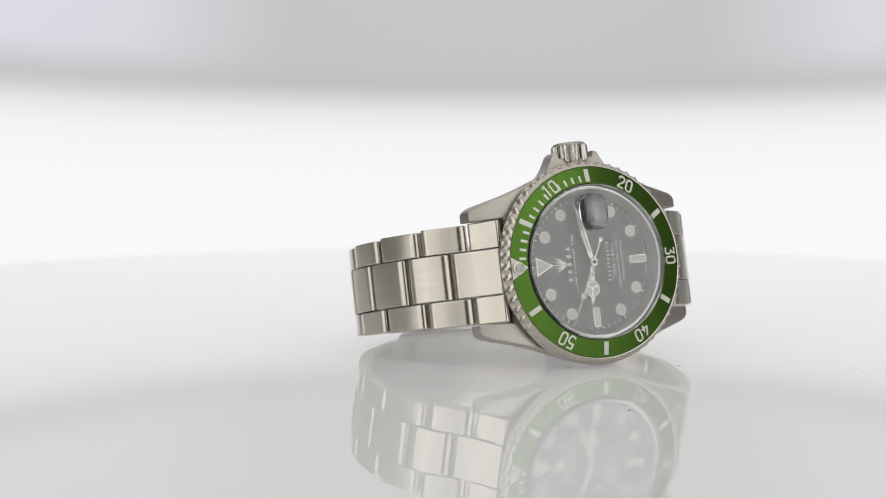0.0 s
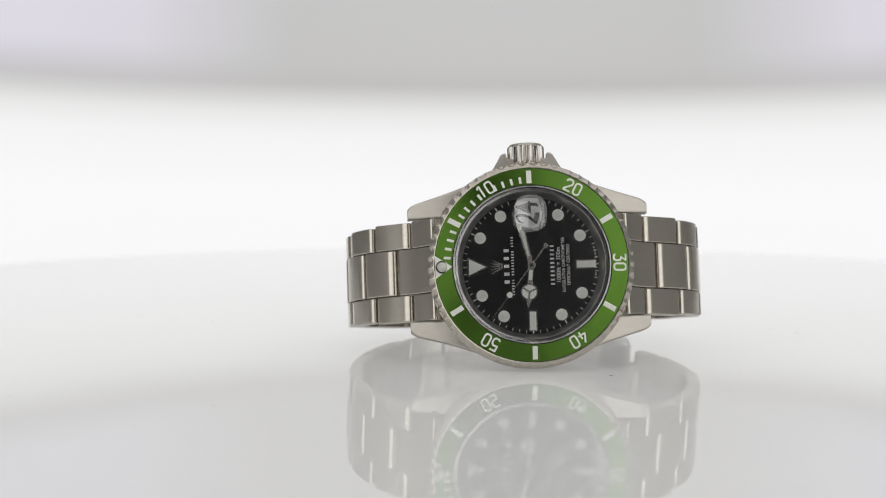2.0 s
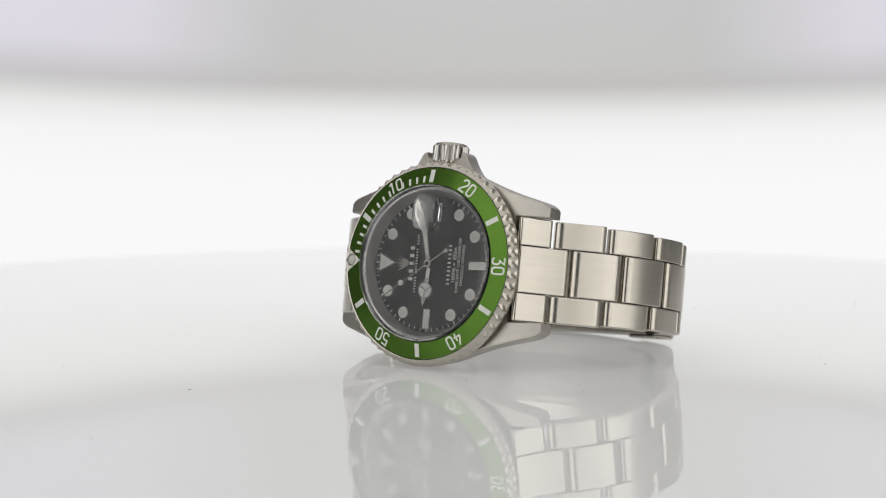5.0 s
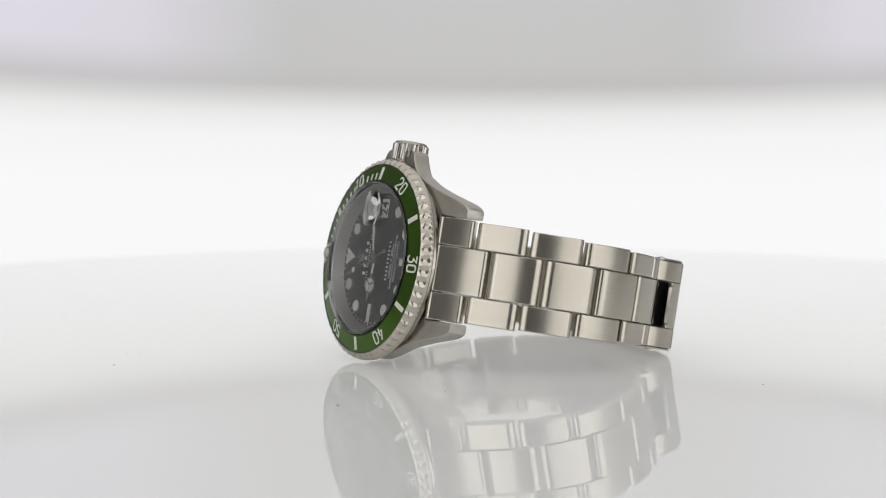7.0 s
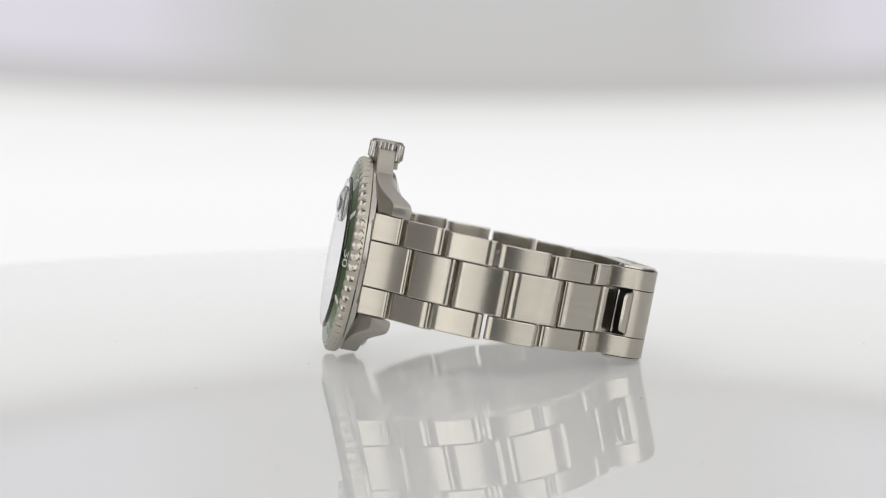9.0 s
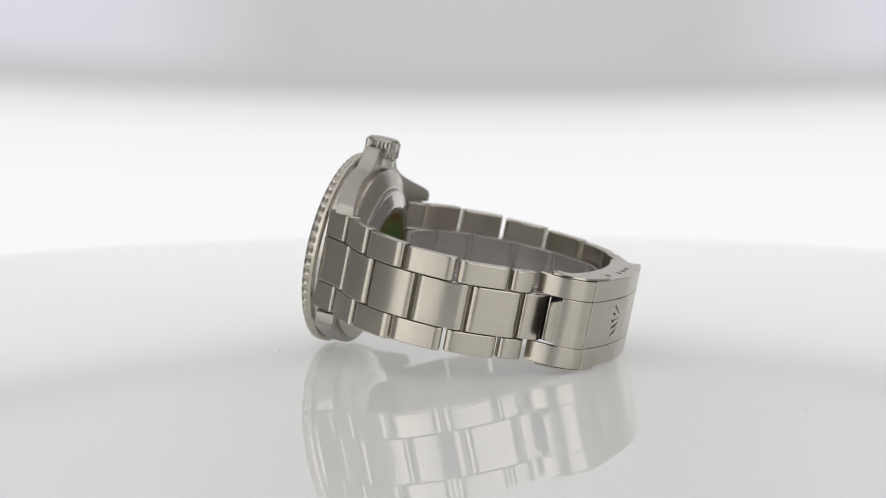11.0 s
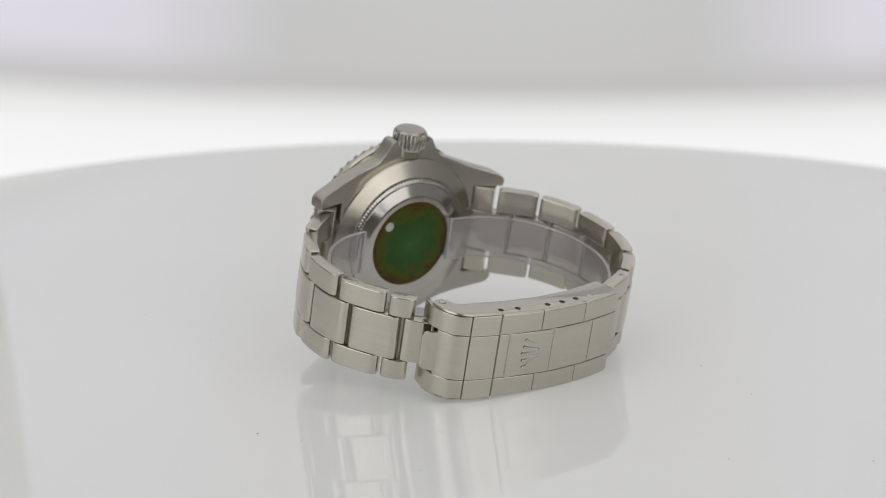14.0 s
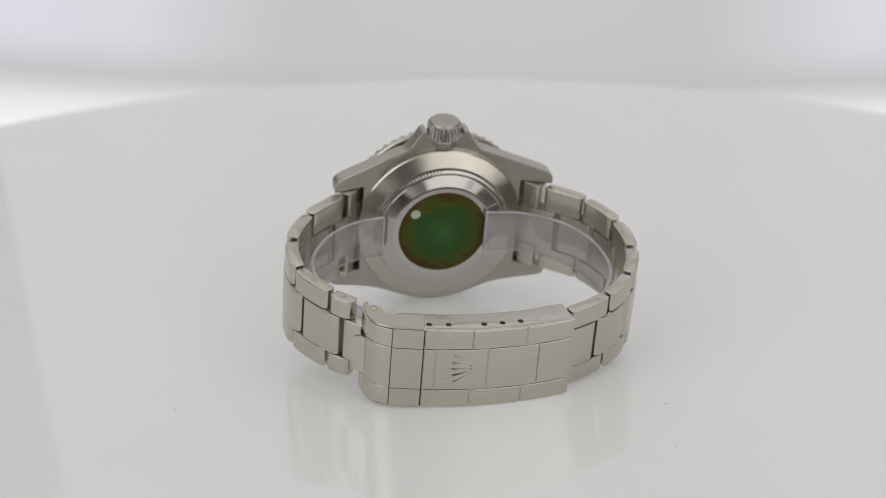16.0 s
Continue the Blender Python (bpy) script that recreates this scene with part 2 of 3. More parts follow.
# ---------------------------------------------------------------- the studio
def studio():
    # the swinging screen behind the table
    bm = bmesh.new()
    seg, lo, hi = 40, -0.30, 0.42
    angs = [radians(-38.5 + 77 * i / seg) for i in range(seg + 1)]
    ring = [[(r * math.sin(a), r * math.cos(a), z) for a in angs] for r, z in ((0.240, lo), (0.240, hi), (0.244, hi), (0.244, lo))]
    rows = [[bm.verts.new(p) for p in lp] for lp in ring]
    for k in range(4):
        a, b = rows[k], rows[(k + 1) % 4]
        for i in range(seg):
            bm.faces.new((a[i], a[i + 1], b[i + 1], b[i]))
    for i in (0, seg):
        bm.faces.new([rows[k][i] for k in range(4)])
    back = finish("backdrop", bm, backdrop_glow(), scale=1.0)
    tagged(back, "curved screen with its glow painted white below and dimmer grey above", "backdrop", kind="structure")

    def slab(name, material, label, x0, x1, y0, y1, z0, z1):
        b = bmesh.new()
        box(b, x0, x1, y0, y1, z0, z1)
        ob = finish(name, b, material, scale=1.0)
        return tagged(ob, label, name.split("_")[0], kind="structure")

    white, grey = fabric("white_cloth", (0.78, 0.78, 0.78)), fabric("grey_cloth", (0.30, 0.30, 0.31))
    dim = fabric("dim_cloth", (0.5, 0.5, 0.5))
    warm = (1.0, 0.985, 0.955)
    LOW = -0.06      # the lit cloths begin here
    slab("floor", grey, "grey studio floor under the turntable", -0.9, 0.9, -0.9, 0.9, -0.52, -0.50)
    slab("ceiling", glow("ceiling_glow", warm, CEILING), "white lit diffusing cloth above the table", -0.7, 0.7, -0.7, 0.7, 0.70, 0.71)
    for name, x0, x1 in (("wall_west", -0.72, -0.70), ("wall_east", 0.70, 0.72)):
        slab(name + "_1", glow("side_glow", warm, FRONT), "white lit side cloth of the light tent", x0, x1, -0.70, -0.33, LOW, 0.70)
        slab(name + "_3", white, "unlit lower side cloth of the light tent", x0, x1, -0.70, -0.33, -0.50, LOW)
        slab(name + "_2", dim, "unlit grey side cloth of the light tent", x0, x1, -0.325, 0.90, -0.50, 0.70)
    slab("wall_north", white, "plain white cloth wall behind the screen", -0.9, 0.9, 0.70, 0.72, -0.50, 0.70)
    # behind the camera the lit cloth is parted for the lens
    front = glow("front_glow", warm, FRONT)
    slab("wall_south_1", front, "white lit front cloth beside the lens gap", -0.70, -0.228, -0.72, -0.70, LOW, 0.70)
    slab("wall_south_2", front, "white lit front cloth beside the lens gap", 0.15, 0.70, -0.72, -0.70, LOW, 0.70)
    for name, x0, x1 in (("wall_south_4", -0.70, -0.228), ("wall_south_5", 0.15, 0.70)):
        slab(name, white, "unlit lower front cloth", x0, x1, -0.72, -0.70, -0.50, LOW)
    slab("wall_south_3", fabric("dark_cloth", (0.10, 0.10, 0.10)), "dark grey cloth behind the lens gap", -0.31, 0.21, -0.76, -0.74, -0.03, 0.70)
    slab("wall_south_6", white, "unlit white cloth below the lens gap", -0.227, 0.149, -0.72, -0.70, -0.50, -0.03)
    return back


def turntable():
    t = tagged(new("turntable"), "round glossy white acrylic turntable with an even glow added", "turntable")
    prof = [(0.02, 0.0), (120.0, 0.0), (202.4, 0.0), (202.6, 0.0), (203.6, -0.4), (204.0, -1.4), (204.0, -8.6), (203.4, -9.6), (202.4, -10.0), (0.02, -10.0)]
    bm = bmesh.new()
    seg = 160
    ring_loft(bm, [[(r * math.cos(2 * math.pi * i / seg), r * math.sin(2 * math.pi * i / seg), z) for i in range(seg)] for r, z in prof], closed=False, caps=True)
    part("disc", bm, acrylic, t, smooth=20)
    bm = bmesh.new()
    seg = 40
    prof = [(70, -10.05), (40, -20), (40, -480), (110, -490), (110, -500)]
    ring_loft(bm, [[(r * math.cos(2 * math.pi * i / seg), r * math.sin(2 * math.pi * i / seg), z) for i in range(seg)] for r, z in prof], closed=False, caps=True)
    part("column", bm, satin, t, "grey metal column")
    rng = random.Random(7)
    bm = bmesh.new()
    for _ in range(60):
        a, r = rng.uniform(0, 2 * math.pi), rng.uniform(35, 190)
        x, y, s, w = r * math.cos(a), r * math.sin(a), rng.uniform(0.06, 0.17), rng.uniform(0, 3.1)
        long = rng.choice((1, 1, 1, 2.5))
        m = pose(x, y, -0.02, 0, 0, math.degrees(w))
        prism(bm, [(s * long, 0), (0, s), (-s * long, 0), (0, -s)], 0.08, m, 0.02)
    tagged(part("dust", bm, speck_dark, t, "tiny dark dust specks"), kind="stuff")
    return t


# ---------------------------------------------------------------- the watch
def spline(points, step=0.25):
    """A smooth line through the points, as finely spaced places with their lengths from the start."""
    out = []
    p = [Vector(q) for q in points]
    p = [2 * p[0] - p[1]] + p + [2 * p[-1] - p[-2]]
    for i in range(1, len(p) - 2):
        n = max(4, int((p[i + 1] - p[i]).length / step))
        for k in range(n):
            t = k / n
            out.append(0.5 * ((2 * p[i]) + (p[i + 1] - p[i - 1]) * t + (2 * p[i - 1] - 5 * p[i] + 4 * p[i + 1] - p[i + 2]) * t * t
                              + (3 * p[i] - p[i - 1] - 3 * p[i + 1] + p[i + 2]) * t ** 3))
    out.append(p[-2])
    length = [0.0]
    for a, b in zip(out, out[1:]):
        length.append(length[-1] + (b - a).length)
    return out, length


class Strap:
    """A bracelet half: its outer face's line in the x-y plane, from the case to the clasp."""

    def __init__(self, points, side):
        self.places, self.length = spline(points)
        self.side = side
        self.knots = [self.near(Vector(q)) for q in points]

    def near(self, q):
        return self.length[min(range(len(self.places)), key=lambda i: (self.places[i] - q).length)]

    def at(self, s):
        s = min(max(s, 0.0), self.length[-1])
        i = min(int(np.searchsorted(self.length, s)), len(self.places) - 1)
        i = max(i, 1)
        a, b = self.places[i - 1], self.places[i]
        f = (s - self.length[i - 1]) / max(self.length[i] - self.length[i - 1], 1e-9)
        t = (b - a).normalized()
        inward = Vector((-t.y, t.x)) * self.side
        return a.lerp(b, f), inward


def link_mesh(strap, s0, s1, z0, z1, thick=2.7, rnd=1.1, edge=0.2, lift=0.0, fall=None):
    """One link: flat outer face, rounded ends, eased long edges."""
    fall = rnd if fall is None else fall
    steps = [0, 0.02, 0.06, 0.13, 0.25, 0.4, 0.6, 0.8, 1.0]
    ss = [s0 + rnd * k for k in steps]
    mid = 4
    ss += [s0 + rnd + 0.05] + [s0 + rnd + (s1 - s0 - 2 * rnd) * (k + 1) / mid for k in range(mid - 1)] + [s1 - rnd - 0.05]
    ss += [s1 - rnd * k for k in reversed(steps)]

    def depth(s):
        d = min(s - s0, s1 - s)
        return 0.0 if d >= rnd else fall * (1 - math.sqrt(max(1 - ((rnd - d) / rnd) ** 2, 0.0)))

    def loop(z, shrink):
        pts = []
        for s in ss:
            p, n = strap.at(min(max(s, s0 + shrink), s1 - shrink))
            q = p + n * (depth(s) + shrink - lift)
            pts.append((q.x, q.y, z))
        for s in reversed(ss[2:-2]):
            p, n = strap.at(s)
            q = p + n * (thick - 0.6 * depth(s) - shrink)
            pts.append((q.x, q.y, z))
        return pts

    bm = bmesh.new()
    ring_loft(bm, [loop(z0, edge), loop(z0 + edge * 0.3, edge * 0.3), loop(z0 + edge, 0.0), loop(z0 + edge + 0.03, 0.0),
                   loop(z1 - edge - 0.03, 0.0), loop(z1 - edge, 0.0),
                   loop(z1 - edge * 0.3, edge * 0.3), loop(z1, edge)], closed=False, caps=True)
    return bm


SIX = Strap([(18.9, 1.0), (23.2, 6.6), (31.2, 13.9), (36.3, 23.6), (36.5, 34.6), (31.2, 44.1), (26.9, 48.3), (22.8, 51.8)], 1)
TWELVE = Strap([(-18.9, 1.0), (-23.2, 6.6), (-30.5, 12.9), (-35.0, 22.3), (-35.4, 33.0), (-31.6, 43.2), (-24.9, 50.6), (-15.2, 55.9), (-9.0, 56.8)], -1)


def half_width(k):
    return (10.0, 9.75, 9.45, 9.1, 8.8, 8.6, 8.5, 8.4)[k]


def bracelet(w):
    for strap, last in ((SIX, 6), (TWELVE, 7)):
        kn = strap.knots
        # end link between the lugs
        part("end_link_side", link_mesh(strap, kn[0], kn[1] - 0.3, 4.6, 9.9, 3.4, 0.7), brushed, w)
        part("end_link_side", link_mesh(strap, kn[0], kn[1] - 0.3, -9.9, -4.6, 3.4, 0.7), brushed, w)
        part("end_link_middle", link_mesh(strap, kn[0], kn[1] + 3.2, -4.45, 4.45, 3.4, 0.8, lift=0.12), brushed, w)
        for k in range(1, last):
            a, b = kn[k], kn[k + 1]
            hw = half_width(k)
            if strap is SIX and k == 5:
                b = kn[6]
            part("side_link", link_mesh(strap, a + 0.36, b - 0.36, 4.6, hw, rnd=1.55, fall=0.9), brushed, w)
            part("side_link", link_mesh(strap, a + 0.36, b - 0.36, -hw, -4.6, rnd=1.55, fall=0.9), brushed, w)
            c0, c1 = a + 3.88, min(b + 3.2, kn[-1] + 0.3)
            part("middle_link", link_mesh(strap, c0, c1, -4.45, 4.45, rnd=1.55, fall=0.9, lift=0.12), brushed, w)
        # slotted screw heads in the upper edges of the removable links
        for k in ((4, 5) if strap is SIX else (6,)):
            p, n = strap.at(kn[k] + 3.3)
            q, h = p + n * 1.35, half_width(k)
            bm = bmesh.new()
            ring_loft(bm, [[(q.x + r * math.cos(2 * math.pi * i / 16), q.y + r * math.sin(2 * math.pi * i / 16), z) for i in range(16)]
                           for r, z in ((0.62, h - 0.3), (0.62, h + 0.04), (0.52, h + 0.09))], closed=False, caps=True)
            head = part("link_screw", bm, polished, w, "small slotted screw head")
            bm = bmesh.new()
            box(bm, q.x - 0.5, q.x + 0.5, q.y - 0.09, q.y + 0.09, h + 0.06, h + 0.1)
            part("screw_slot", bm, dark_gap, head)
        # link pins that show between the middle links
        for k in range(1, last):
            p, n = strap.at(kn[k] + 3.54)
            q = p + n * 1.95
            bm = bmesh.new()
            ring_loft(bm, [[(q.x + 0.5 * math.cos(2 * math.pi * i / 12), q.y + 0.5 * math.sin(2 * math.pi * i / 12), z) for i in range(12)]
                           for z in (-half_width(k) + 0.5, half_width(k) - 0.5)], closed=False, caps=True)
            part("link_pin", bm, lug_steel, w)


FOLD = Strap([(24.7, 47.6), (25.4, 49.8), (25.4, 52.4), (24.8, 54.9), (23.4, 56.9), (21.0, 58.2)], 1)
COVER = Strap([(21.0, 58.2), (15.0, 59.4), (8.0, 60.3), (2.0, 60.6), (-5.0, 60.2), (-10.0, 59.5), (-15.3, 58.3)], 1)


def clasp(w):
    c = tagged(new("clasp"), "brushed steel folding clasp with a flip lock")
    c.parent = w
    s = lambda x: COVER.length[min(range(len(COVER.places)), key=lambda i: abs(COVER.places[i].x - x))]
    # inner body, seen as the broad rim with the pin holes
    part("blade", link_mesh(COVER, s(20.6), s(-15.2), -8.45, 8.72, 6.2, 0.4, 0.15, lift=-0.1), satin, c)
    # the flip lock: the rounded fold with its opening, then the flat lid
    part("lock_fold", link_mesh(FOLD, 0.0, FOLD.length[-1], 4.7, 8.68, 1.1, 0.3, 0.15), brushed, c)
    part("lock_fold", link_mesh(FOLD, 0.0, FOLD.length[-1], -8.68, -4.7, 1.1, 0.3, 0.15), brushed, c)
    part("lock_fold", link_mesh(FOLD, 5.7, FOLD.length[-1], -4.66, 4.66, 1.1, 0.3, 0.15), brushed, c)
    def plate(inset):
        pts = []
        for k in range(9):
            p, n = FOLD.at(3.0 + (FOLD.length[-1] - 3.0) * k / 8)
            pts.append(p + n * (0.3 + inset))
        for x in (19.0, 17.0, 14.9):
            p, n = COVER.at(s(x))
            pts.append(p + n * (0.3 + inset))
        for x in (14.9, 17.0, 19.0, 20.4):
            p, n = COVER.at(s(x))
            pts.append(p + n * (5.0 - inset))
        pts += [Vector(q) for q in ((21.4, 52.2), (21.9, 50.7), (22.7, 49.9), (23.8, 49.7), (24.7, 50.1))]
        return [(p.x, p.y) for p in pts]

    for sg in (1, -1):
        # the inset dark prism stands in for shade in the seam under each plate
        for name, inset, z0, depth, mat in (("plate_seam_shade", 0.35, 8.3, 0.5, dark_gap), ("lock_plate", 0.0, 8.8, 0.36, satin)):
            bm = bmesh.new()
            prism(bm, plate(inset), depth, Matrix.Translation((0, 0, sg * z0)) @ Matrix.Diagonal((1, 1, sg, 1)), 0.1)
            bmesh.ops.recalc_face_normals(bm, faces=bm.faces[:])
            part(name, bm, mat, c)
    # the lip that a fingernail lifts: it leaves the opening's edge outwards, with round corners
    lip = [(24.5, 54.0), (25.2, 53.5), (26.0, 53.0), (26.7, 52.45), (27.2, 52.0), (27.4, 51.75)]
    wide = (4.3, 4.1, 4.0, 3.9, 3.6, 2.9)
    bm = bmesh.new()
    ring_loft(bm, [[(x, y, -h), (x, y, h), (x - 0.3, y - 0.5, h), (x - 0.3, y - 0.5, -h)] for (x, y), h in zip(lip, wide)], closed=False, caps=True)
    part("lock_tongue", bm, satin, c, "rounded steel lip at the lock's opening")
    # bright edge of the last middle link's plate, which shows in the opening
    bm = bmesh.new()
    box(bm, 23.2, 24.3, 50.4, 50.8, -4.2, 4.2, 0.1)
    part("link_plate_edge", bm, polished, c, "thin bright edge of the last link's plate inside the opening")
    # solid dark block in place of the shade inside the opening
    bm = bmesh.new()
    box(bm, 19.6, 22.6, 48.9, 55.6, -4.6, 4.6, 0.3)
    part("lock_hollow_shade", bm, dark_gap, c, "dark block for the shade inside the flip lock's opening")
    for z0, z1 in ((4.68, 8.74), (-4.6, 4.6), (-8.74, -4.68)):
        part("lock_lid", link_mesh(COVER, s(21.0) + 0.12, s(15.05), z0, z1, 1.4, 0.2, 0.1, lift=0.12), brushed, c)
    # dark strip painted for the shade between lid and cover
    part("lid_gap_shade", link_mesh(COVER, s(15.4), s(14.65), -8.7, 8.7, 1.2, 0.1, 0.05, lift=-0.16), dark_gap, c)
    rows = (((4.7, 8.85), (14.75, 5.4, -5.2, -15.2)), ((-4.6, 4.6), (14.75, 12.6, 2.2, -8.0, -15.2)), ((-8.55, -4.7), (14.75, 5.5, -5.1, -14.6)))
    for (z0, z1), xs in rows:
        for x0, x1 in zip(xs, xs[1:]):
            part("cover_panel", link_mesh(COVER, s(x0) + 0.08, s(x1) - 0.08, z0, z1, 1.2, 0.42, 0.2, lift=0.08, fall=0.2), brushed, c)
    # pin holes along the rim
    for x, r, mat in ((14.0, 0.6, dark_gap), (10.2, 0.6, dark_gap), (3.0, 0.6, dark_gap), (-0.8, 0.6, dark_gap), (-4.5, 0.6, dark_gap), (-8.4, 0.5, polished)):
        p, n = COVER.at(s(x))
        q = p + n * 2.5
        bm = bmesh.new()
        ring_loft(bm, [[(q.x + k * r * math.cos(2 * math.pi * i / 14), q.y + k * r * math.sin(2 * math.pi * i / 14), z) for i in range(14)]
                       for k, z in ((1, 8.5), (1, 8.74), (0.8, 8.77))], closed=False, caps=True)
        part("pin_hole" if mat is dark_gap else "pin_end", bm, mat, c)
    for z in (9.1, -9.1):
        bm = bmesh.new()
        sg = 1 if z > 0 else -1
        ring_loft(bm, [[(23.3 + r * math.cos(2 * math.pi * i / 14), 51.1 + r * math.sin(2 * math.pi * i / 14), zz) for i in range(14)]
                       for r, zz in ((0.7, z - sg * 0.5), (0.7, z + sg * 0.2), (0.5, z + sg * 0.3))], closed=False, caps=True)
        part("pivot_pin", bm, polished, c)
    # raised emblem on the cover: five tapered points on a small base
    bm = bmesh.new()
    p, n = COVER.at(s(6.7))
    m = Matrix.Identity(4)
    m.col[0], m.col[1], m.col[2] = (0, 0, 1, 0), (1, 0, 0, 0), (-n.x, -n.y, 0, 0)
    m.col[3] = (p.x - n.x * 0.03, p.y - n.y * 0.03, 0, 1)
    emblem(bm, m, 4.4, 0.16)
    part("emblem", bm, polished, c, "small raised pointed emblem")


def emblem(bm, m, h, depth):
    """Five rods that spread from a curved base, a knob at each tip."""
    for k in range(-2, 3):
        a = k * 0.27
        x0, y0 = k * h * 0.11, -h * 0.35
        x1, y1 = k * h * 0.33, h * (0.55 - 0.06 * abs(k))
        d = Vector((x1 - x0, y1 - y0)).normalized()
        t = Vector((-d.y, d.x))
        w0, w1 = h * 0.09, h * 0.035
        prism(bm, [(x0 - t.x * w0, y0 - t.y * w0), (x1 - t.x * w1, y1 - t.y * w1), (x1 + t.x * w1, y1 + t.y * w1), (x0 + t.x * w0, y0 + t.y * w0)][::-1], depth, m, h * 0.01)
        prism(bm, [(x1 + px, y1 + py) for px, py in disc(h * 0.075, 10)], depth, m, h * 0.02)
    prism(bm, [(-h * 0.27, -h * 0.58), (0.0, -h * 0.63), (h * 0.27, -h * 0.58), (h * 0.33, -h * 0.34), (0.0, -h * 0.40), (-h * 0.33, -h * 0.34)], depth, m, h * 0.02)


def case(w):
    """The middle case: a drum drawn out into four lugs, with two shoulders beside the crown."""
    def z_flank(x):
        ax = abs(x)
        arc = math.sqrt(max(19.3 ** 2 - ax * ax, 0.0))
        line = 18.31 - (ax - 6.09) * 0.332 - 0.3 * math.sin(math.pi * min(max((ax - 6.09) / 17.5, 0), 1)) ** 2
        return arc if ax < 6.09 else line

    def z_up(x):
        ax = abs(x)
        z = z_flank(x)
        if ax < 3.75:
            return 21.1
        if ax < 4.3:
            return 21.1 + (22.0 - 21.1) * (ax - 3.75) / 0.3 if ax < 4.05 else 22.2
        if ax < 5.2:
            return 22.2 - 0.5 * ((ax - 4.3) / 0.9) ** 2
        if ax < 9.0:
            t = (ax - 5.2) / 3.8
            return (21.7 - z_flank(9.0)) * (1 - t) ** 1.7 + z_flank(9.0)
        return z

    def tip(x):
        t = min(max((abs(x) - 21.8) / 1.7, 0.0), 1.0)
        return 0.8 * (1 - math.sqrt(1 - t * t * 0.98))

    def y_front(x):
        return 1.0 + 3.1 * max(0.0, (abs(x) - 9.5) / 14.1) ** 1.6

    def y_back(x):
        return 4.5 + 3.3 * max(0.0, (abs(x) - 12.0) / 11.6) ** 1.2

    def run(xs, lo, hi):
        loops = []
        e = 0.35
        bm = bmesh.new()
        for x in xs:
            a, b, z0, z1 = y_front(x), y_back(x), lo(x), hi(x)
            g = e + 0.04
            loops.append([(x, a, z0 + g), (x, a, z0 + e), (x, a + e * 0.3, z0 + e * 0.3), (x, a + e, z0), (x, a + g, z0), (x, b - g, z0), (x, b - e, z0),
                          (x, b - e * 0.3, z0 + e * 0.3), (x, b, z0 + e), (x, b, z0 + g), (x, b, z1 - g), (x, b, z1 - e), (x, b - e * 0.3, z1 - e * 0.3), (x, b - e, z1),
                          (x, b - g, z1), (x, a + g, z1), (x, a + e, z1), (x, a + e * 0.3, z1 - e * 0.3), (x, a, z1 - e), (x, a, z1 - g)])
        ring_loft(bm, loops, closed=False, caps=True)
        return bm

    xs = sorted({round(v, 3) for v in [*np.arange(-17.0, 17.01, 0.5), -3.7, 3.7, -3.78, 3.78, -4.05, 4.05, -4.3, 4.3, -4.7, 4.7, -5.2, 5.2, -5.8, 5.8, -6.5, 6.5]})
    part("case", run(xs, lambda x: -z_flank(x), z_up), lug_steel, w, "satin-finished steel case with crown shoulders")
    for sx in (-1, 1):
        lx = [sx * v for v in (16.9, 18.0, 19.2, 20.4, 21.4, 22.0, 22.4, 22.7, 23.0, 23.2, 23.35, 23.45, 23.5)]
        part("lug", run(lx, lambda x: 10.05, lambda x: z_flank(x) - tip(x)), lug_steel, w)
        part("lug", run(lx, lambda x: -z_flank(x) + tip(x), lambda x: -10.05), lug_steel, w)
    # neck under the bezel
    part("case_neck", revolve([(19.2, 1.6), (19.2, 0.2), (14.0, 0.2), (14.0, 1.6)], 96), polished, w)
    # back: coned ring, toothed ring, dome
    back = part("case_back", revolve([(18.0, 4.1), (17.9, 5.4), (17.6, 5.7), (14.7, 7.05), (14.3, 7.1), (14.3, 4.1)], 96), brushed, w, "coned steel ring of the back")
    teeth = revolve([(14.25, 5.0), (14.25, 7.3), (13.85, 7.55), (13.2, 7.6), (13.2, 5.0)], 480, True,
                    lambda k, i, r: r - (0.11 if (i // 2) % 2 and k in (1, 2) else 0.0))
    part("toothed_ring", teeth, polished, back)
    part("back_dome", revolve([(13.3, 7.5), (13.1, 7.7), (10.9, 8.5), (10.5, 8.57), (0.05, 8.57), (0.05, 6.5), (13.3, 6.5)], 96), polished, back)
    bm = revolve([(9.55, 8.55), (9.5, 8.67), (0.05, 8.67), (0.05, 8.55)], 72)
    st = part("sticker", bm, sticker_mat, back, "round green sticker with a worn olive rim")
    bm = bmesh.new()
    m = Matrix.Identity(4)
    m.col[0], m.col[1], m.col[2], m.col[3] = (1, 0, 0, 0), (0, 0, 1, 0), (0, 1, 0, 0), (6.1, 8.665, 4.6, 1)
    prism(bm, [(x * 1.0, y * 1.0) for x, y in disc(1.1, 16)], 0.03, m, 0.35)
    part("sticker_mark", bm, pearl_grey, st, "pale worn spot")


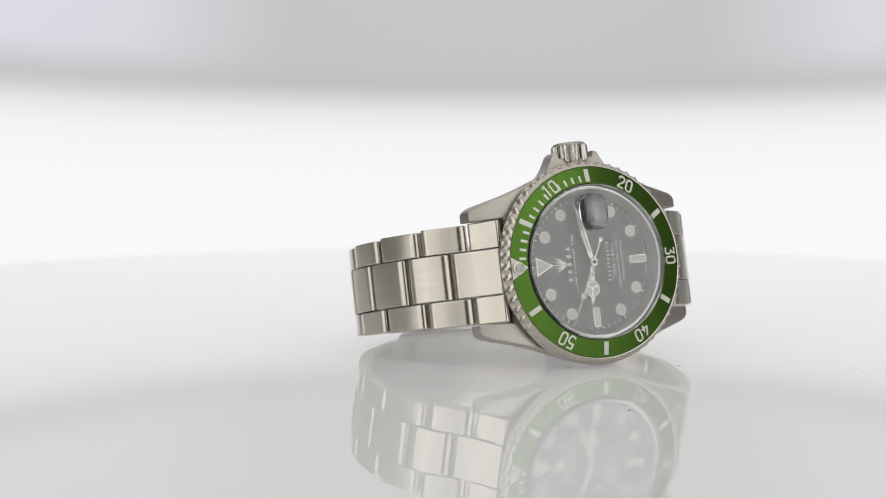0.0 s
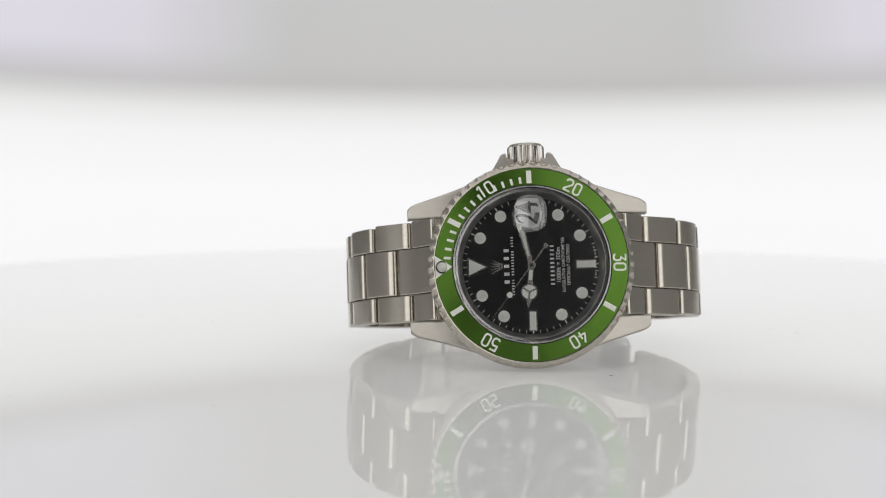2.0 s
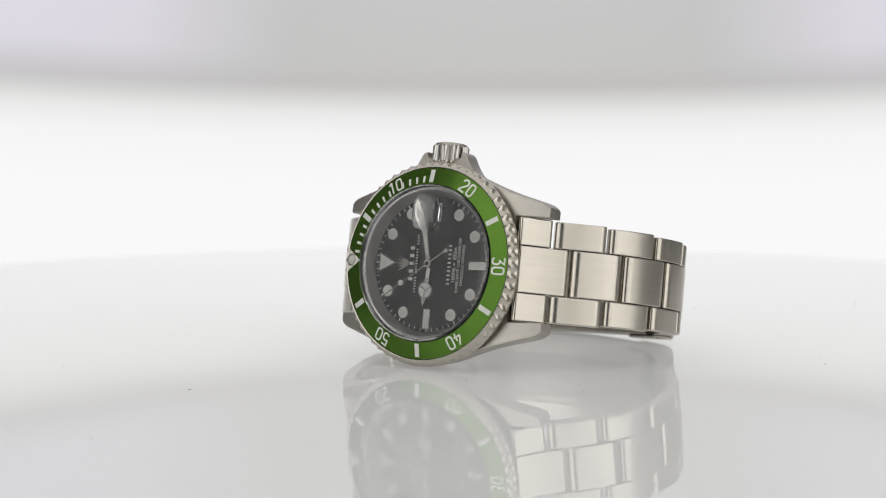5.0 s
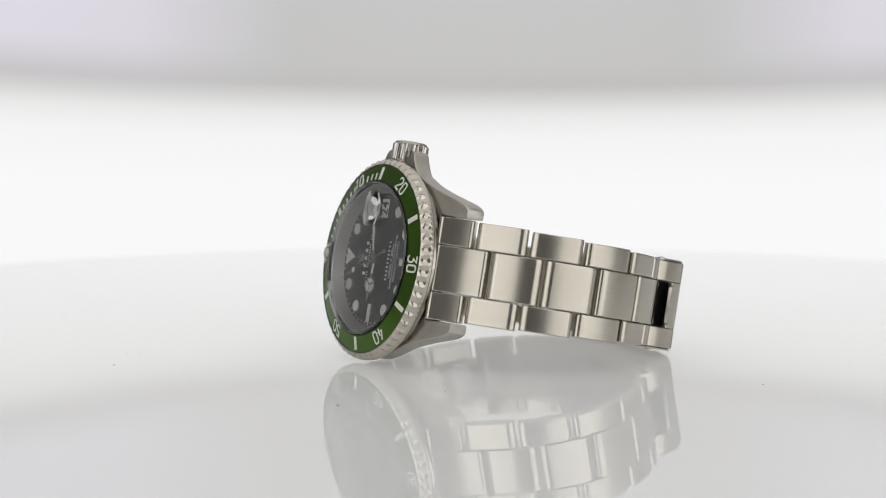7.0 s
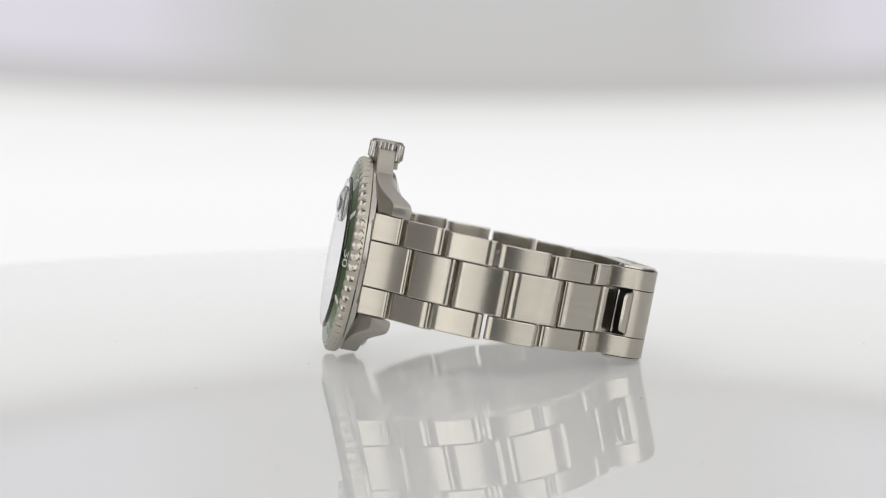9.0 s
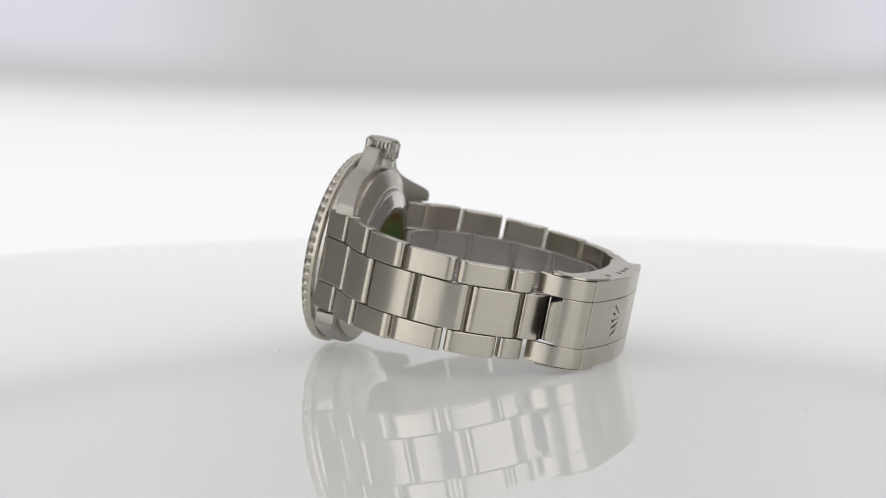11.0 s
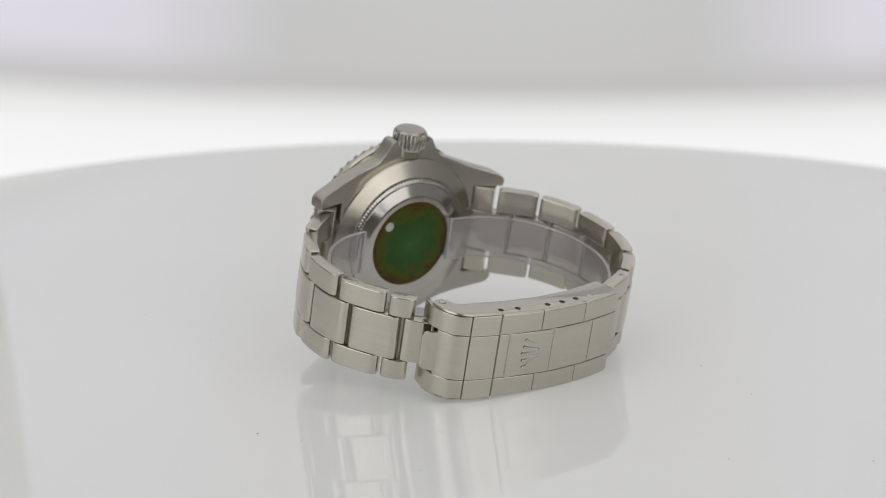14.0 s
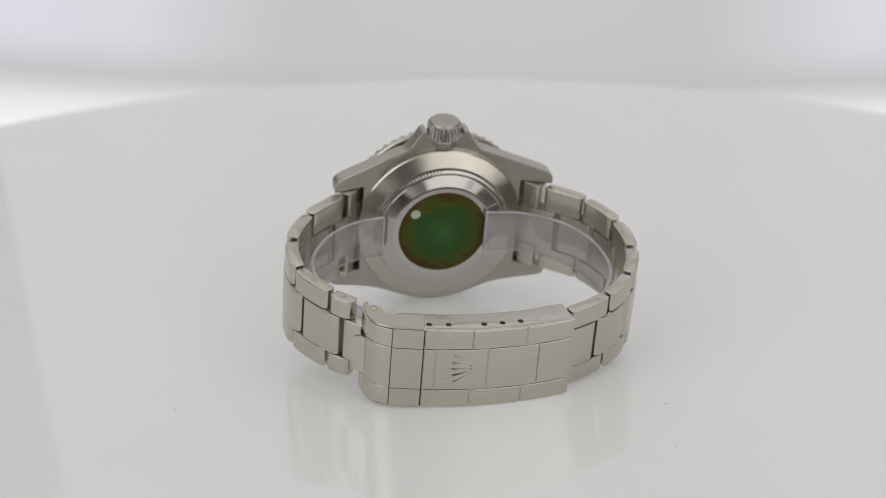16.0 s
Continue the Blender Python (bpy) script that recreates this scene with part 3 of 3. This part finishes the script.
def crown(w):
    n = 24
    seg = n * 6
    prof = [(0.05, 19.9), (3.15, 19.9), (3.25, 20.25), (3.6, 20.45), (3.6, 23.35), (3.42, 23.6), (3.3, 23.62), (0.05, 23.62)]
    bm = bmesh.new()
    loops = []
    for k, (r, z) in enumerate(prof):
        lp = []
        for i in range(seg):
            a = 2 * math.pi * i / seg
            rr = r - (0.46 * (0.5 - 0.5 * math.cos(2 * math.pi * n * i / seg)) if k in (3, 4) else 0.0)
            lp.append((rr * math.cos(a), 3.1 + rr * math.sin(a), z))
        loops.append(lp)
    ring_loft(bm, loops, closed=False, caps=True)
    cr = part("crown", bm, polished, w, "fluted steel winding crown")
    bm = bmesh.new()
    ends = [(3.3, 23.5), (3.28, 23.7), (3.05, 24.02), (2.6, 24.14), (0.05, 24.2)]
    ring_loft(bm, [[(r * math.cos(2 * math.pi * i / 48), 3.1 + r * math.sin(2 * math.pi * i / 48), z) for i in range(48)] for r, z in ends], closed=False, caps=True)
    part("crown_end", bm, lug_steel, cr, "matte steel end of the crown")
    bm = bmesh.new()
    ring_loft(bm, [[(r * math.cos(2 * math.pi * i / 32), 3.1 + r * math.sin(2 * math.pi * i / 32), z) for i in range(32)] for r, z in ((2.9, 18.5), (2.9, 20.1))], closed=False, caps=True)
    part("crown_tube", bm, satin, w)


# strokes of the bezel's numerals, in a box 1.5 wide and 2.5 high
DIGITS = {
    "0": [[(-0.62, 0.75), (-0.45, 1.1), (0.0, 1.2), (0.45, 1.1), (0.62, 0.75), (0.62, -0.75), (0.45, -1.1), (0.0, -1.2), (-0.45, -1.1), (-0.62, -0.75), (-0.62, 0.75)]],
    "1": [[(-0.5, 0.8), (-0.1, 1.2), (0.12, 1.2), (0.12, -1.2)]],
    "2": [[(-0.62, 0.6), (-0.58, 0.95), (-0.3, 1.2), (0.3, 1.2), (0.6, 0.95), (0.6, 0.35), (-0.55, -0.9), (-0.6, -1.2), (0.68, -1.2)]],
    "3": [[(-0.62, 1.2), (0.6, 1.2), (-0.05, 0.28), (0.3, 0.22), (0.6, -0.1), (0.6, -0.85), (0.3, -1.2), (-0.3, -1.2), (-0.62, -0.9)]],
    "4": [[(-0.78, -0.5), (0.78, -0.5)], [(0.1, 1.2), (-0.64, -0.36)], [(0.28, 0.3), (0.28, -1.2)]],
    "5": [[(0.58, 1.2), (-0.55, 1.2), (-0.55, 0.2), (0.25, 0.25), (0.6, -0.05), (0.6, -0.85), (0.3, -1.2), (-0.3, -1.2), (-0.62, -0.9)]],
}


def stroke(bm, pts, width, m, depth):
    """A flat raised line of even width along the points."""
    n = len(pts)
    left, right = [], []
    for i, p in enumerate(pts):
        a, b = Vector(pts[max(i - 1, 0)]), Vector(pts[min(i + 1, n - 1)])
        if pts[0] == pts[-1] and i in (0, n - 1):
            a, b = Vector(pts[-2]), Vector(pts[1])
        q = Vector(p)
        u, v = (q - a), (b - q)
        u = u.normalized() if u.length else v.normalized()
        v = v.normalized() if v.length else u
        t = (u + v).normalized()
        k = min(1.0 / max(t.dot(u), 0.45), 1.6)
        off = Vector((-t.y, t.x)) * width * 0.5 * k
        left.append(q + off)
        right.append(q - off)
    low = [[bm.verts.new(m @ Vector((p.x, p.y, 0.0))) for p in row] for row in (left, right)]
    top = [[bm.verts.new(m @ Vector((p.x, p.y, depth))) for p in row] for row in (left, right)]
    for i in range(n - 1):
        bm.faces.new((top[0][i], top[0][i + 1], top[1][i + 1], top[1][i]))
        bm.faces.new((low[0][i], low[0][i + 1], top[0][i + 1], top[0][i]))
        bm.faces.new((low[1][i + 1], low[1][i], top[1][i], top[1][i + 1]))
    for i in (0, n - 1):
        bm.faces.new((low[0][i], low[1][i], top[1][i], top[0][i]))


def bezel(w):
    n, per = 60, 10
    seg = n * per

    def scallop(k, i, r):
        u = abs((i % per) / per - 0.5) * 2 / 0.9
        dip = 0.0 if u >= 1 else 1 - u * u
        return r - dip * (0.0, 0.0, 0.05, 0.36, 0.5, 0.5, 0.36, 0.1, 0.0, 0.0, 0.0, 0.0, 0.0)[k]

    prof = [(18.75, -1.7), (18.78, -2.13), (19.0, -2.17), (19.62, -1.86), (19.95, -1.5), (20.05, -1.1), (20.05, -0.75), (20.05, -0.5), (20.03, -0.36),
            (20.0, 0.2), (19.7, 0.5), (18.0, 0.5), (18.0, -1.7)]
    b = part("bezel", revolve(prof, seg, True, scallop), satin, w, "steel turning bezel with a scalloped edge", smooth=25)
    OUT_Y, IN_Y = -2.14, -2.88
    tilt = (OUT_Y - IN_Y) / 3.1
    ins = part("bezel_insert", revolve([(18.78, -1.7), (18.78, OUT_Y + 0.06), (18.6, OUT_Y), (15.5, IN_Y), (15.35, IN_Y + 0.05), (15.35, -1.8)], 192), green, b, "green anodised bezel insert with silver markings")

    part("insert_edge", revolve([(18.72, OUT_Y + 0.25), (18.72, OUT_Y - 0.008), (18.84, OUT_Y + 0.005), (18.84, OUT_Y + 0.25)], 128), dark_gap, b)
    part("insert_edge", revolve([(15.28, -2.1), (15.28, IN_Y + 0.0), (15.42, IN_Y - 0.012), (15.42, -2.1)], 128), dark_gap, b)

    def slope(r):
        return OUT_Y - (18.6 - r) * tilt - 0.008

    lean = math.degrees(math.atan(-tilt))

    def mark(angle, outline, r, name="bezel_mark"):
        bm = bmesh.new()
        m = at_dial(angle, r, slope(r)) @ pose(0, 0, 0, lean, 0, 0)
        prism(bm, outline, 0.035, m, 0.02)
        part(name, bm, silver_print, ins)

    for minute in (5, 15, 25, 35, 45, 55):
        mark(minute * 6, bar(1.0, 2.65), 17.0)
    for minute in (1, 2, 3, 4, 6, 7, 8, 9, 11, 12, 13, 14):
        mark(minute * 6, bar(0.5, 1.35), 16.4)
    for minute in (10, 20, 30, 40, 50):
        m = at_dial(minute * 6, 17.0, slope(17.0)) @ pose(0, 0, 0, lean, 0, 0)
        for ch, dx in zip(str(minute), (-0.92, 0.92)):
            bm = bmesh.new()
            for k, line in enumerate(DIGITS[ch]):
                stroke(bm, line, 0.37, m @ Matrix.Translation((dx, 0, 0)), 0.03 + 0.006 * k)
            part("bezel_numeral", bm, silver_print, ins)
    mark(0, [(-2.25, 1.65), (0, -1.75), (2.25, 1.65)][::-1], 17.05, "bezel_triangle")
    bm = bmesh.new()
    m = at_dial(0, 17.35, slope(17.35))
    rings = [(1.25, 0.0), (1.22, 0.3), (1.0, 0.32), (0.98, 0.22)]
    ring_loft(bm, [[tuple(m @ Vector((r * math.cos(2 * math.pi * i / 28), r * math.sin(2 * math.pi * i / 28), h))) for i in range(28)] for r, h in rings], closed=False, caps=True)
    pip = part("pearl_cup", bm, polished, ins)
    bm = bmesh.new()
    rings = [(0.97, 0.2), (0.9, 0.42), (0.65, 0.6), (0.3, 0.7), (0.02, 0.72)]
    ring_loft(bm, [[tuple(m @ Vector((r * math.cos(2 * math.pi * i / 28), r * math.sin(2 * math.pi * i / 28), h))) for i in range(28)] for r, h in rings], closed=False, caps=True)
    part("pearl", bm, pearl_grey, pip, "pale luminous pearl")


DIAL_Y = 0.7     # the dial's depth behind the bezel's seat, millimetres


def dial(w):
    d = part("dial", revolve([(14.0, 0.0), (14.0, 0.25), (0.05, 0.25), (0.05, 0.0)], 96), dial_black, w, "glossy black dial with pale hour markers")
    d.location = (0, DIAL_Y * MM, 0)
    part("inner_ring", revolve([(13.3, DIAL_Y - 0.02), (14.2, -1.5), (14.35, -1.6), (14.35, 0.95), (13.3, 0.95)], 128), rehaut, w, "sloped steel ring round the dial")

    part("crystal_seat", revolve([(14.36, -1.55), (14.36, 0.2), (15.34, 0.2), (15.34, -1.6), (15.0, -1.65)], 128), gasket, w, "grey steel seat under the crystal")

    def marker(angle, r, outline, inner, name="hour_marker"):
        bm = bmesh.new()
        m = at_dial(angle, r, -0.02)
        prism(bm, outline, 0.22, m, 0.1)
        hm = part(name, bm, white_gold, d)
        bm = bmesh.new()
        prism(bm, inner, 0.05, at_dial(angle, r, -0.215), 0.03)
        part("marker_fill", bm, lume, hm)

    for h in (1, 2, 4, 5, 7, 8, 10, 11):
        marker(h * 30, 11.2, disc(1.32, 28), disc(1.12, 28))
    for h in (6, 9):
        marker(h * 30, 10.75, bar(1.7, 4.1), bar(1.2, 3.6))
    marker(0, 10.6, [(-2.0, 1.75), (2.0, 1.75), (0, -2.4)][::-1], [(-1.55, 1.45), (1.55, 1.45), (0, -1.75)][::-1])
    for k in range(60):
        if k in (13, 14, 15, 16, 17):
            continue
        bm = bmesh.new()
        prism(bm, bar(0.13 if k % 5 else 0.24, 0.62), 0.02, at_dial(k * 6, 12.85, -0.004), 0.01)
        part("minute_mark", bm, print_white, d)
    # words and marks
    bm = bmesh.new()
    emblem(bm, upright(0.0, 6.75, -0.01), 2.1, 0.08)
    part("dial_emblem", bm, white_gold, d, "small pale pointed emblem")

    def line_of_bars(up, height, total, words, gap, name):
        """Bars in place of a brand's letters: words gives the number of letters in each word."""
        count = sum(words) + len(words) - 1
        wd = (total - gap * (count - 1)) / count
        x = -total / 2
        for k, letters in enumerate(words):
            for _ in range(letters):
                bm = bmesh.new()
                prism(bm, bar(wd, height), 0.03, upright(x + wd / 2, up, -0.006), 0.01)
                part(name, bm, print_white, d)
                x += wd + gap
            x += wd + gap

    line_of_bars(4.73, 1.0, 6.7, [5], 0.9, "maker_bar")
    line_of_bars(3.56, 0.5, 11.3, [6, 9, 4], 0.33, "line_bar")
    line_of_bars(-4.15, 0.75, 7.7, [10], 0.46, "line_bar")
    lettering("depth_words", "1000ft = 300m", 1.2, upright(0.0, -5.37, -0.01), print_white, d, 0.02, 1.05, 0.006, 1.0, 6.7)
    lettering("grade_words", "SUPERLATIVE CHRONOMETER", 0.9, upright(0.0, -6.33, -0.01), print_white, d, 0.02, 1.05, 0.006, 1.0, 10.7)
    lettering("grade_words", "OFFICIALLY CERTIFIED", 0.9, upright(0.0, -7.29, -0.01), print_white, d, 0.02, 1.05, 0.006, 1.0, 8.0)
    for word, base in (("SWISS", 192.0), ("MADE", 174.0)):
        for i, ch in enumerate(word):
            lettering("origin_letter", ch, 0.6, at_dial(base - i * 2.9, 12.75, -0.01) @ pose(0, 0, 0, 0, 0, 180), print_white, d, 0.02)
    # date window
    bm = bmesh.new()
    prism(bm, bar(3.7, 2.7), 0.03, upright(10.25, 0.0, -0.006), 0.01)
    dw = part("date_window", bm, date_white, d, "white date window reading 24")
    lettering("date_number", "24", 3.5, upright(10.25, 0.0, -0.04), date_black, dw, 0.02, 0.92, 0.05, 0.88)


def hand_mesh(outline, depth):
    """A hand that points to twelve, in its own space, seated at its own axis."""
    bm = bmesh.new()
    prism(bm, outline, depth, at_dial(0, 0, 0), 0.1)
    return bm


def pointers_of(w):
    """Hour, minute and second pointers."""
    def seat(ob, y):
        ob.location = (0, (y + DIAL_Y) * MM, 0)
        return ob

    def circle_in(bm, r, x, y, depth, rr, base=0.0, n=24):
        prism(bm, [(x + a, y + b) for a, b in disc(rr, n)], depth, at_dial(0, 0, base), 0.06)

    hour = seat(part("hour_hand", hand_mesh([(-0.52, -0.6), (0.52, -0.6), (0.52, 3.8), (-0.52, 3.8)][::-1], 0.16), white_gold, w, "polished hour hand with a round lume disc"), -0.55)
    bm = bmesh.new()
    circle_in(bm, 0, 0, 5.2, 0.16, 1.68)
    prism(bm, [(-0.7, 6.5), (0.7, 6.5), (0.0, 8.5)], 0.16, at_dial(0, 0, 0), 0.08)
    part("hand_disc", bm, white_gold, hour)
    for k in range(3):
        bm = bmesh.new()
        a0, a1 = radians(90 + 120 * k + 8), radians(90 + 120 * k + 112)
        pts = [(0.22 * math.cos((a0 + a1) / 2), 5.2 + 0.22 * math.sin((a0 + a1) / 2))]
        pts += [(1.36 * math.cos(a0 + (a1 - a0) * i / 10), 5.2 + 1.36 * math.sin(a0 + (a1 - a0) * i / 10)) for i in range(11)]
        prism(bm, pts, 0.03, at_dial(0, 0, -0.155), 0.01)
        part("hand_fill", bm, lume, hour)
    bm = bmesh.new()
    prism(bm, [(-0.34, 0.9), (0.34, 0.9), (0.34, 2.9), (-0.34, 2.9)], 0.03, at_dial(0, 0, -0.155), 0.01)
    part("hand_fill", bm, lume, hour)
    hour.rotation_euler = (0, radians(276.0), 0)

    minute = seat(part("minute_hand", hand_mesh([(-0.45, -0.6), (0.45, -0.6), (0.72, 8.6), (0.05, 12.4), (-0.05, 12.4), (-0.72, 8.6)][::-1], 0.16), white_gold, w, "polished minute hand with a lume strip"), -0.95)
    bm = bmesh.new()
    prism(bm, [(-0.2, 1.8), (0.2, 1.8), (0.46, 8.6), (0.0, 11.4), (-0.46, 8.6)], 0.03, at_dial(0, 0, -0.155), 0.01)
    part("hand_fill", bm, lume, minute)

    second = seat(part("second_hand", hand_mesh([(-0.12, -4.6), (0.12, -4.6), (0.07, 13.0), (-0.07, 13.0)][::-1], 0.1), white_gold, w, "thin second hand with a lume dot"), -1.3)
    bm = bmesh.new()
    circle_in(bm, 0, 0, 7.2, 0.14, 0.7)
    circle_in(bm, 0, 0, -4.7, 0.12, 0.52)
    circle_in(bm, 0, 0, 0.0, 0.3, 0.85)
    part("hand_disc", bm, white_gold, second)
    bm = bmesh.new()
    circle_in(bm, 0, 0, 0.0, 0.05, 0.42, -0.29)
    part("pinion", bm, dark_gap, second)
    bm = bmesh.new()
    circle_in(bm, 0, 0, 7.2, 0.03, 0.55, -0.14)
    part("hand_fill", bm, lume, second)
    return minute, second


def crystal(w):
    c = part("crystal", revolve([(15.25, -1.72), (15.25, -3.15), (14.95, -3.45), (0.05, -3.45), (0.05, -1.72)], 128), sapphire, w, "flat clear crystal")
    c.visible_shadow = False
    # magnifier over the date
    bm = bmesh.new()
    m = at_dial(90, 9.8, -3.46)
    def outline(k):
        pts = []
        for i in range(48):
            a = 2 * math.pi * i / 48
            ca, sa = math.cos(a), math.sin(a)
            r = 1.0 / ((abs(ca) / 3.1) ** 2.8 + (abs(sa) / 3.6) ** 2.8) ** (1 / 2.8)
            pts.append((r * ca * k, r * sa * k))
        return pts
    loops = []
    for k, h in [(1.0, 0.0)] + [(k, 0.32 + 1.05 * (1 - k * k)) for k in (1.0, 0.97, 0.93, 0.88, 0.8, 0.7, 0.6, 0.5, 0.4, 0.3, 0.2, 0.1, 0.01)]:
        loops.append([tuple(m @ Vector((x, y, h))) for x, y in outline(k)])
    ring_loft(bm, loops, closed=False, caps=True)
    ln = part("magnifier", bm, lens_glass, c, "domed date magnifier", smooth=60)
    ln.visible_shadow = False


def plastic_film():
    """The clear protective strip that lies inside the bracelet."""
    line = Strap([(-9.2, 9.3), (-17.0, 10.4), (-24.5, 15.2), (-29.0, 23.0), (-30.0, 33.0), (-27.0, 41.6), (-21.0, 48.2), (-9.5, 51.6), (3.0, 52.4), (12.5, 51.2),
                  (21.0, 46.9), (27.2, 41.2), (31.2, 33.5), (31.0, 24.5), (26.0, 15.8), (19.5, 11.0), (13.2, 9.4)], -1)
    f = tagged(new("plastic_film"), "clear protective plastic strip inside the steel bracelet", "plastic strip")
    sheet = part("strip", link_mesh_long(line, -4.3, 4.9, 0.6), film_clear, f, smooth=50)
    # thin hazier strips paint the bright line that the cut edges show
    for z in (-4.34, 4.88):
        edge = part("strip_edge", link_mesh_long(line, z, z + 0.1, 0.64), film_edge_light, f, "milky cut edge with its bright line painted in", smooth=50)
        edge.visible_shadow = False
    # the cut ends get the same painted bright line
    for end in (0.0, line.length[-1]):
        p, n = line.at(end)
        bm = bmesh.new()
        box(bm, min(p.x, p.x + n.x) - 0.12, max(p.x, p.x + n.x) + 0.12, min(p.y, p.y + n.y * 0.6) - 0.04, max(p.y, p.y + n.y * 0.6) + 0.04, -4.3, 4.9)
        edge = part("strip_end", bm, film_edge_light, f, "milky cut end with its bright line painted in")
        edge.visible_shadow = False
    sheet.visible_shadow = False
    return f


def link_mesh_long(line, z0, z1, thick):
    n = 120
    loops = []
    for k in range(n + 1):
        p, nn = line.at(line.length[-1] * k / n)
        a, b = p, p + nn * thick
        e = min(0.12, (z1 - z0) * 0.2)
        loops.append([(a.x, a.y, z0 + e), (b.x, b.y, z0), (b.x, b.y, z1), (a.x, a.y, z1 - e)])
    bm = bmesh.new()
    ring_loft(bm, loops, closed=False, caps=True)
    return bm


def wristwatch():
    w = tagged(new("wristwatch"), "steel diving wristwatch with green bezel and black dial", "wristwatch")
    case(w)
    crown(w)
    bezel(w)
    dial(w)
    pointers = pointers_of(w)
    crystal(w)
    bracelet(w)
    clasp(w)
    return w, pointers


# the watch's stand on the turntable: dial axis leaning back, bracelet down behind it
STAND = Matrix(((0.99753, -0.05796, -0.03965, 0.00718), (0.06448, 0.97959, 0.19038, -0.02964), (0.02780, -0.19247, 0.98091, 0.0201), (0, 0, 0, 1)))

screen = studio()
table = turntable()
watch, (minute_hand, second_hand) = wristwatch()
film = plastic_film()


def motions():
    spin = [(t, pose(0, 0, 0, 0, 0, a)) for t, a in TURN]
    walk(table, spin)
    walk(watch, [(t, m @ STAND) for t, m in spin])
    walk(film, [(t, m @ STAND) for t, m in spin])
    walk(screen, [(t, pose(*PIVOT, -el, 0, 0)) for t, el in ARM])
    walk(minute_hand, [(t, pose(0, (DIAL_Y - 0.95) * MM, 0, 0, 76.0 + 0.1 * t, 0)) for t in (0, 8, 16)])
    walk(second_hand, [(t, pose(0, (DIAL_Y - 1.3) * MM, 0, 0, 296.0 + 6.0 * t, 0)) for t in (0, 4, 8, 12, 16)])


motions()
